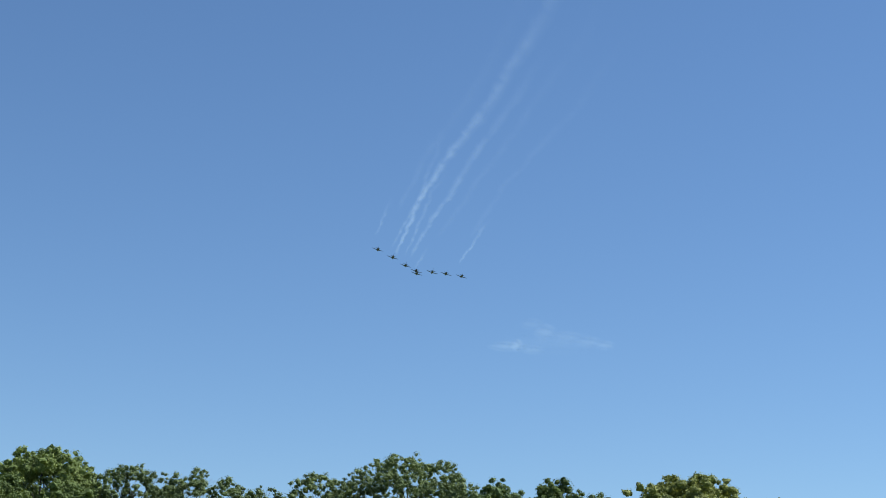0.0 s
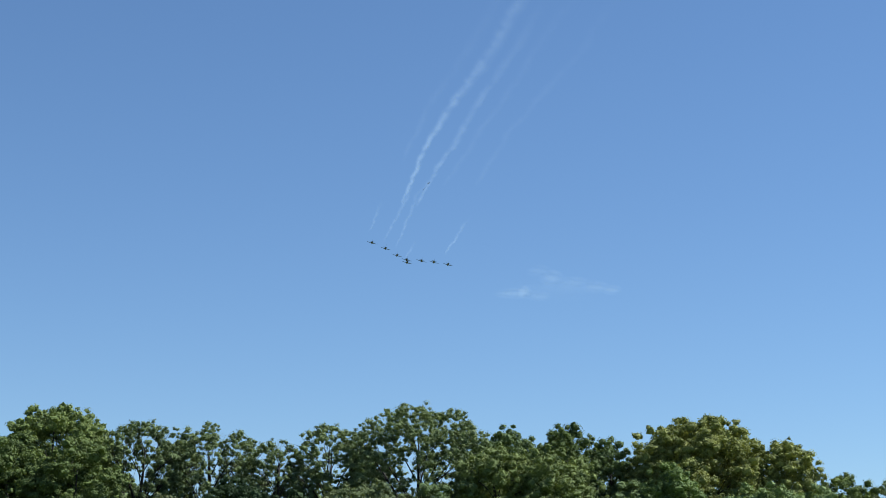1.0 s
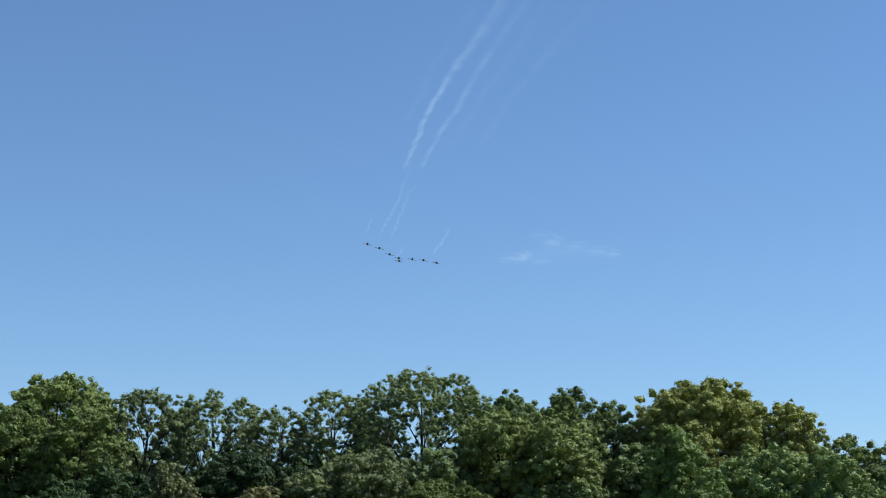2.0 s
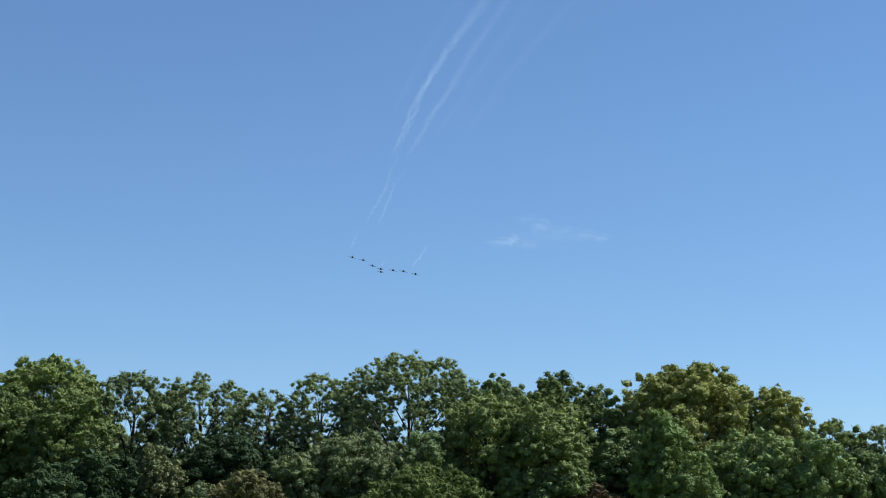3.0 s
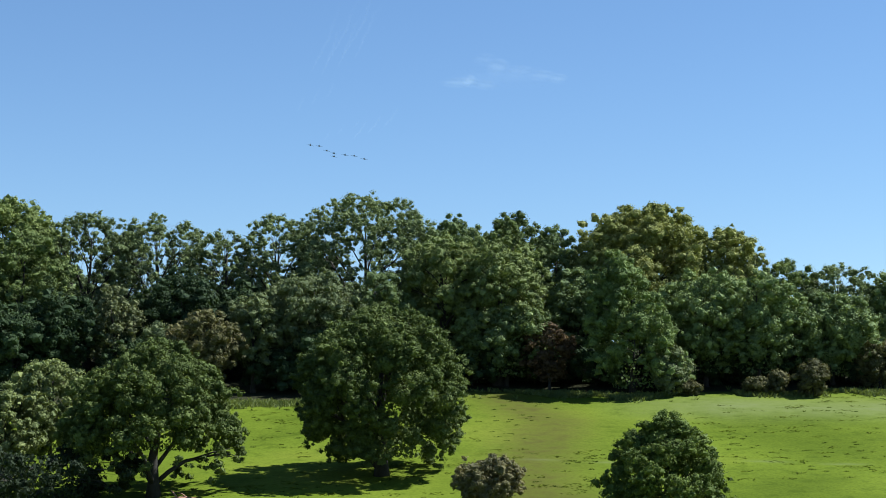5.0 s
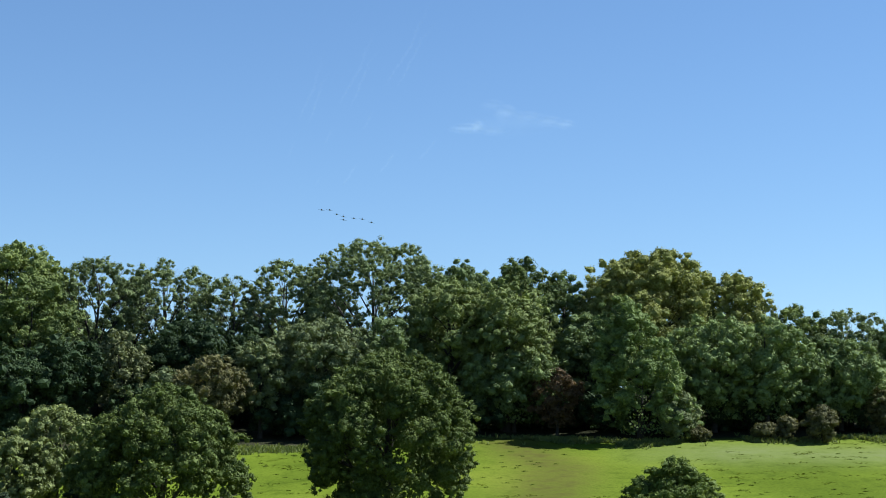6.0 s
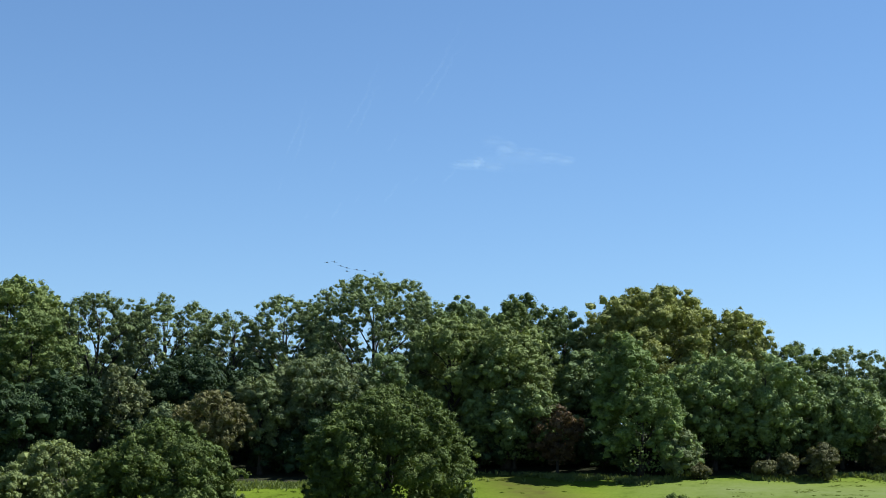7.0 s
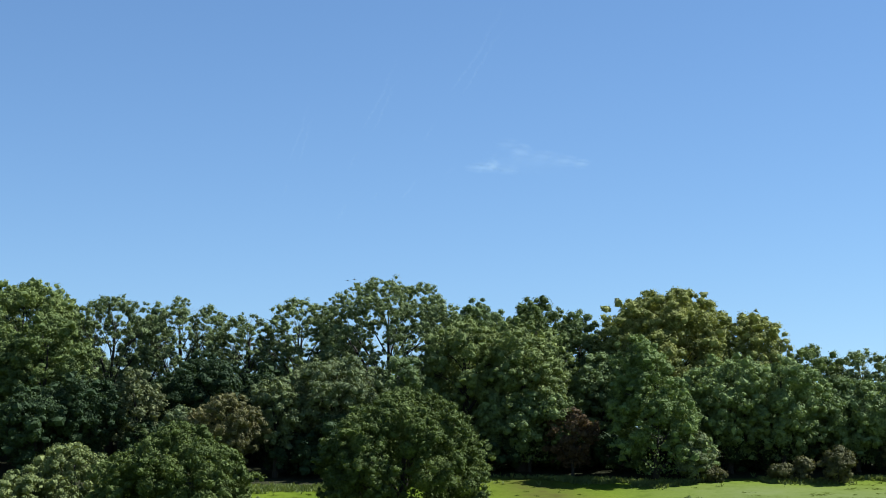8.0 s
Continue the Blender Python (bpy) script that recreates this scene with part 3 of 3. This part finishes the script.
# ---------------------------------------------------------------- jets
def loft(rings, n=14):
    """Rings of (y, half width, half height, centre z) along y."""
    vs, fs = [], []
    for y, w, h, z in rings:
        for k in range(n):
            a = 2 * math.pi * k / n
            vs.append((w * math.cos(a), y, z + h * math.sin(a)))
    for i in range(len(rings) - 1):
        for k in range(n):
            a, b = i * n + k, i * n + (k + 1) % n
            fs.append((a, b, b + n, a + n))
    fs.append(tuple(range(n)))
    fs.append(tuple((len(rings) - 1) * n + k for k in reversed(range(n))))
    return vs, fs


def blade_wing(root, tip, thick_root, thick_tip):
    """A tapered wing from the root chord to the tip chord; a chord is (x, z, leading y, trailing y)."""
    vs, fs = [], []
    for (x, z, ya, yb), th in ((root, thick_root), (tip, thick_tip)):
        c = ya - yb
        for s, t in ((0, 0), (0.12, 0.8), (0.4, 1.0), (0.75, 0.55), (1, 0), (0.75, -0.35), (0.4, -0.6), (0.12, -0.5)):
            vs.append((x, ya - s * c, z + t * th / 2))
    for k in range(8):
        fs.append((k, (k + 1) % 8, 8 + (k + 1) % 8, 8 + k))
    fs += [tuple(range(8)), tuple(range(15, 7, -1))]
    return vs, fs


def build_jet():
    jet = new("jet_aircraft")
    tagged(jet, "dark jet trainer flying away in a banked formation", "aircraft", "jets in formation")
    body = mesh_ob("fuselage", *loft([(6.0, 0.05, 0.05, -0.1), (5.4, 0.28, 0.3, -0.05), (4.2, 0.48, 0.6, 0.05), (2.6, 0.58, 0.8, 0.15), (0.8, 0.75, 0.85, 0.1), (-1.5, 0.78, 0.8, 0.05), (-3.6, 0.6, 0.6, 0.05), (-5.0, 0.4, 0.42, 0.1)]), JET_PAINT, jet, smooth=True)
    mesh_ob("canopy", *loft([(4.3, 0.05, 0.05, 0.62), (3.6, 0.36, 0.35, 0.75), (2.4, 0.42, 0.5, 0.9), (1.2, 0.38, 0.45, 0.9), (0.2, 0.1, 0.1, 0.85)], 12), JET_GLASS, body, smooth=True)
    mesh_ob("nozzle", *loft([(-4.9, 0.38, 0.38, 0.1), (-5.5, 0.32, 0.32, 0.1)], 12), JET_METAL, body, smooth=True)
    for s in (-1, 1):
        mesh_ob("wing", *blade_wing((0.55 * s, -0.35, 1.9, -1.1), (4.7 * s, -0.2, -0.3, -1.4), 0.34, 0.14), JET_PAINT, jet)
        mesh_ob("tailplane", *blade_wing((0.3 * s, 0.15, -3.6, -5.2), (2.2 * s, -0.15, -4.7, -5.6), 0.18, 0.08), JET_PAINT, jet)
        mesh_ob("air_intake", *loft([(2.2, 0.2, 0.32, 0.05), (1.2, 0.3, 0.42, 0.05), (-0.8, 0.2, 0.3, 0.05)], 10), JET_PAINT, jet, smooth=True).location = (0.78 * s, 0, 0)
    fin = mesh_ob("tail_fin", *blade_wing((0, 0, -2.6, -5.2), (2.1, 0, -4.6, -5.7), 0.2, 0.08), JET_PAINT, jet)
    fin.matrix_basis = pose(0, 0, 0.4, 0, -90, 0)
    return jet


def leader(t):
    """Where the leading jet is at t seconds."""
    return Vector((-60 - 21 * t + 1.24 * t * t, 1355.6 + 155.3 * t - 0.12 * t * t, 346.6 + 2.75 * t - 0.11 * t * t))


SLOTS = [  # offsets from the leader at 0 s and at 7 s
    ((-31.8, -5.8, 15.6), (-28.6, -3.0, 7.2)),
    ((-19.4, -3.5, 9.9), (-18.2, -2.4, 8.2)),
    ((-8.8, -1.4, 3.9), (-8.8, -1.0, 2.6)),
    ((0.0, 0.0, 0.0), (0.0, 0.0, 0.0)),
    ((0.5, 0.5, -2.1), (0.0, 0.7, -4.8)),
    ((13.2, 0.7, -0.5), (14.2, 1.3, -2.6)),
    ((24.3, 1.2, -1.4), (25.8, 2.0, -3.7)),
    ((37.2, 2.0, -3.0), (38.2, 3.2, -8.4)),
]


def slot(k, t):
    a, b = (Vector(v) for v in SLOTS[k])
    return leader(t) + a.lerp(b, t / 7)


first_jet = build_jet()
JETS = [first_jet] + [copy_thing(first_jet, pose(0, 0, 0)) for k in range(7)]

# ---------------------------------------------------------------- smoke and cloud
SMOKE = vapour("white_smoke", 0.047, 0.07)
FRESH_SMOKE = vapour("fresh_white_smoke", 0.044, 0.08)
MID_SMOKE = vapour("thin_white_smoke", 0.028, 0.07)
FAINT_SMOKE = vapour("faint_white_smoke", 0.007, 0.05)
CLOUD = vapour("thin_cloud", 0.105, 0.010)


def track(y):
    """Sideways place of the leader's smoke, by how far out it lies."""
    return float(np.interp(y, [700, 822, 884, 947, 1008, 1102, 1228, 1338, 1480, 1823], [62, 46, 34.5, 23, 9.8, -13, -36, -56, -68, -97]))


def smoke_strand(name, parent, y0, y1, dx, z, r0, r1, mat, seed, fade0=0.1, fade1=0.2, straight=None, own=0):
    """A wavering, rounded veil of smoke from y0 (far, fresh) to y1 (near, old); thin at its rim and ends."""
    rng = np.random.default_rng(seed)
    n, sides = max(8, int(abs(y1 - y0) / 7)), 9
    wob = np.cumsum(rng.normal(0, 0.55, (n, 2)), 0)
    wob -= np.linspace(0, 1, n)[:, None] * wob[-1]
    wob += np.cumsum(np.random.default_rng(seed * 10 + own).normal(0, 0.14, (n, 2)), 0)
    vs, den = [], []
    for i in range(n):
        u = i / (n - 1)
        y = y0 + (y1 - y0) * u
        r = (r0 + (r1 - r0) * u ** 0.7) * rng.uniform(0.8, 1.25)
        cx = (track(y) if straight is None else straight * (y - y0)) + dx + wob[i, 0]
        along = min(1, u / fade0) * min(1, (1 - u) / fade1)
        for k in range(sides):
            a = math.pi * (1 + k / (sides - 1))
            vs.append((cx + r * math.cos(a), y, z + wob[i, 1] * 0.6 + r * 0.8 * math.sin(a)))
            den.append(max(0, 1 - math.cos(a) ** 2) * along)
    i, k = np.meshgrid(np.arange(n - 1), np.arange(sides - 1))
    a, b = (i * sides + k).ravel(), (i * sides + k + 1).ravel()
    ob = mesh_ob(name, np.array(vs), np.stack([a, b, b + sides, a + sides], 1), mat, parent, smooth=True)
    float_attribute(ob, "thinness", den)
    return ob


def build_smoke():
    """Old smoke hangs where it was left and spreads; fresh smoke follows its jet, then stays behind."""
    hung, fresh = [], []
    for k, y0, y1, r0, r1, mat, z in ((1, 1345, 680, 1.1, 4.6, SMOKE, 356.5), (2, 1330, 860, 1.1, 4.4, MID_SMOKE, 351), (3, 1250, 760, 1.6, 4.0, FAINT_SMOKE, 347),
                                      (0, 1230, 760, 1.6, 4.0, FAINT_SMOKE, 361), (6, 1240, 800, 1.6, 4.0, FAINT_SMOKE, 345)):
        trail = tagged(new("smoke_trail"), "thin white smoke trail hanging behind a jet", "smoke trail", "smoke trails")
        for j, s in enumerate((-1, -0.4, 0.4, 1)):
            hung.append((s, smoke_strand("smoke_strand", trail, y0, y1, SLOTS[k][0][0] + s * 0.5, z, r0, r1, mat, 40 + k * 3, 0.05, 0.75, own=j)))
    for k, length, r1, mat, lag, until in ((1, 300, 2.4, MID_SMOKE, 26, 1.8), (2, 240, 2.2, MID_SMOKE, 30, 1.7), (7, 140, 2.0, FRESH_SMOKE, 40, 4.2),
                                           (0, 110, 1.8, MID_SMOKE, 45, 3.6), (4, 70, 1.6, MID_SMOKE, 20, 4.2)):
        trail = tagged(new("smoke_trail"), "short fresh puff of white smoke behind a jet", "smoke trail", "smoke trails")
        pair = [smoke_strand("smoke_strand", trail, -lag, -lag - length, 0, 0, 0.9, r1, mat, 70 + k * 2, 0.15, 0.6, straight=-0.17, own=j) for j in (0, 1, 2)]
        fresh.append((k, trail, until, pair))
    return hung, fresh


HUNG, FRESH = build_smoke()


def build_cloud():
    cloud = new("cloud")
    tagged(cloud, "small thin wispy white cloud low in the blue sky", "cloud")
    R = 4300.0
    for az, el, w, h, dens in ((0.72, 11.84, 0.78, 0.17, 1.0), (1.0, 11.9, 0.22, 0.2, 1.2), (1.55, 11.75, 0.42, 0.16, 0.6), (1.95, 12.35, 0.42, 0.28, 0.8), (1.5, 12.6, 0.45, 0.2, 0.4),
                               (2.7, 12.2, 0.55, 0.2, 0.5), (3.45, 12.05, 0.5, 0.18, 0.7), (4.0, 11.95, 0.35, 0.16, 0.9), (2.2, 12.0, 1.9, 0.4, 0.25)):
        n, m = 24, 14
        vs, den = [], []
        rx, rz = radians(w) * R, radians(h) * R
        for i in range(m + 1):
            for k in range(n):
                a, b = math.pi * i / m, 2 * math.pi * k / n
                x, y, z = math.cos(a), math.sin(a) * math.cos(b), math.sin(a) * math.sin(b)
                vs.append((x * rx, y * rz * 2, z * rz))
                den.append(max(0, 1 - x * x - z * z) ** 1.3 * dens)
        i, k = np.meshgrid(np.arange(m), np.arange(n))
        a, b = (i * n + k).ravel(), (i * n + (k + 1) % n).ravel()
        ob = mesh_ob("wisp", np.array(vs), np.stack([a, b, b + n, a + n], 1), CLOUD, cloud, smooth=True)
        float_attribute(ob, "thinness", den)
        c = R * math.cos(radians(el))
        ob.matrix_basis = pose(c * math.sin(radians(az)), c * math.cos(radians(az)), R * math.sin(radians(el)) + 1.6, 0, 0, 0)


build_cloud()


def motions():
    """The jets fly off; their smoke follows, hangs and spreads."""
    for k, jet in enumerate(JETS):
        walk(jet, [(t, Matrix.Translation(slot(k, t)) @ pose(0, 0, 0, 2.5, 15 - 0.7 * t, 7.7 - 0.9 * t)) for t in (0, 1, 2, 3, 4, 5, 6, 7, 8)])
    for s, strand in HUNG:
        walk(strand, [(0, pose(0, 0, 0)), (1.5, pose(1.5 + 0.5 * s, 0, 0)), (2.8, pose(5.0 + 4.0 * s, -16 * s, 2)), (3.8, pose(7.5 + 10 * s, -30 * s, 2)), (5.5, pose(16 + 32 * s, -120 - 60 * s, 36)), (8, pose(30 + 80 * s, -260 - 120 * s, 80))])
    for k, trail, until, pair in FRESH:
        for s, strand in zip((-1, 0, 1), pair):
            walk(strand, [(0, pose(0, 0, 0)), (min(until, 3.5), pose(0.2 * s, 0, 0)), (4.2, pose(2 + 2.5 * s, -10 * s, 1)), (5.5, pose(9 + 34 * s, -60 * s, 12)), (8, pose(20 + 90 * s, -150 * s, 40))])
        rows = []
        for t in (0, 0.5, 1, 1.5, 2, 3, 4, 5, 6, 7, 8):
            rows.append((t, Matrix.Translation(slot(k, t if t <= until else until + 0.12 * (t - until)))))
        walk(trail, rows)


motions()
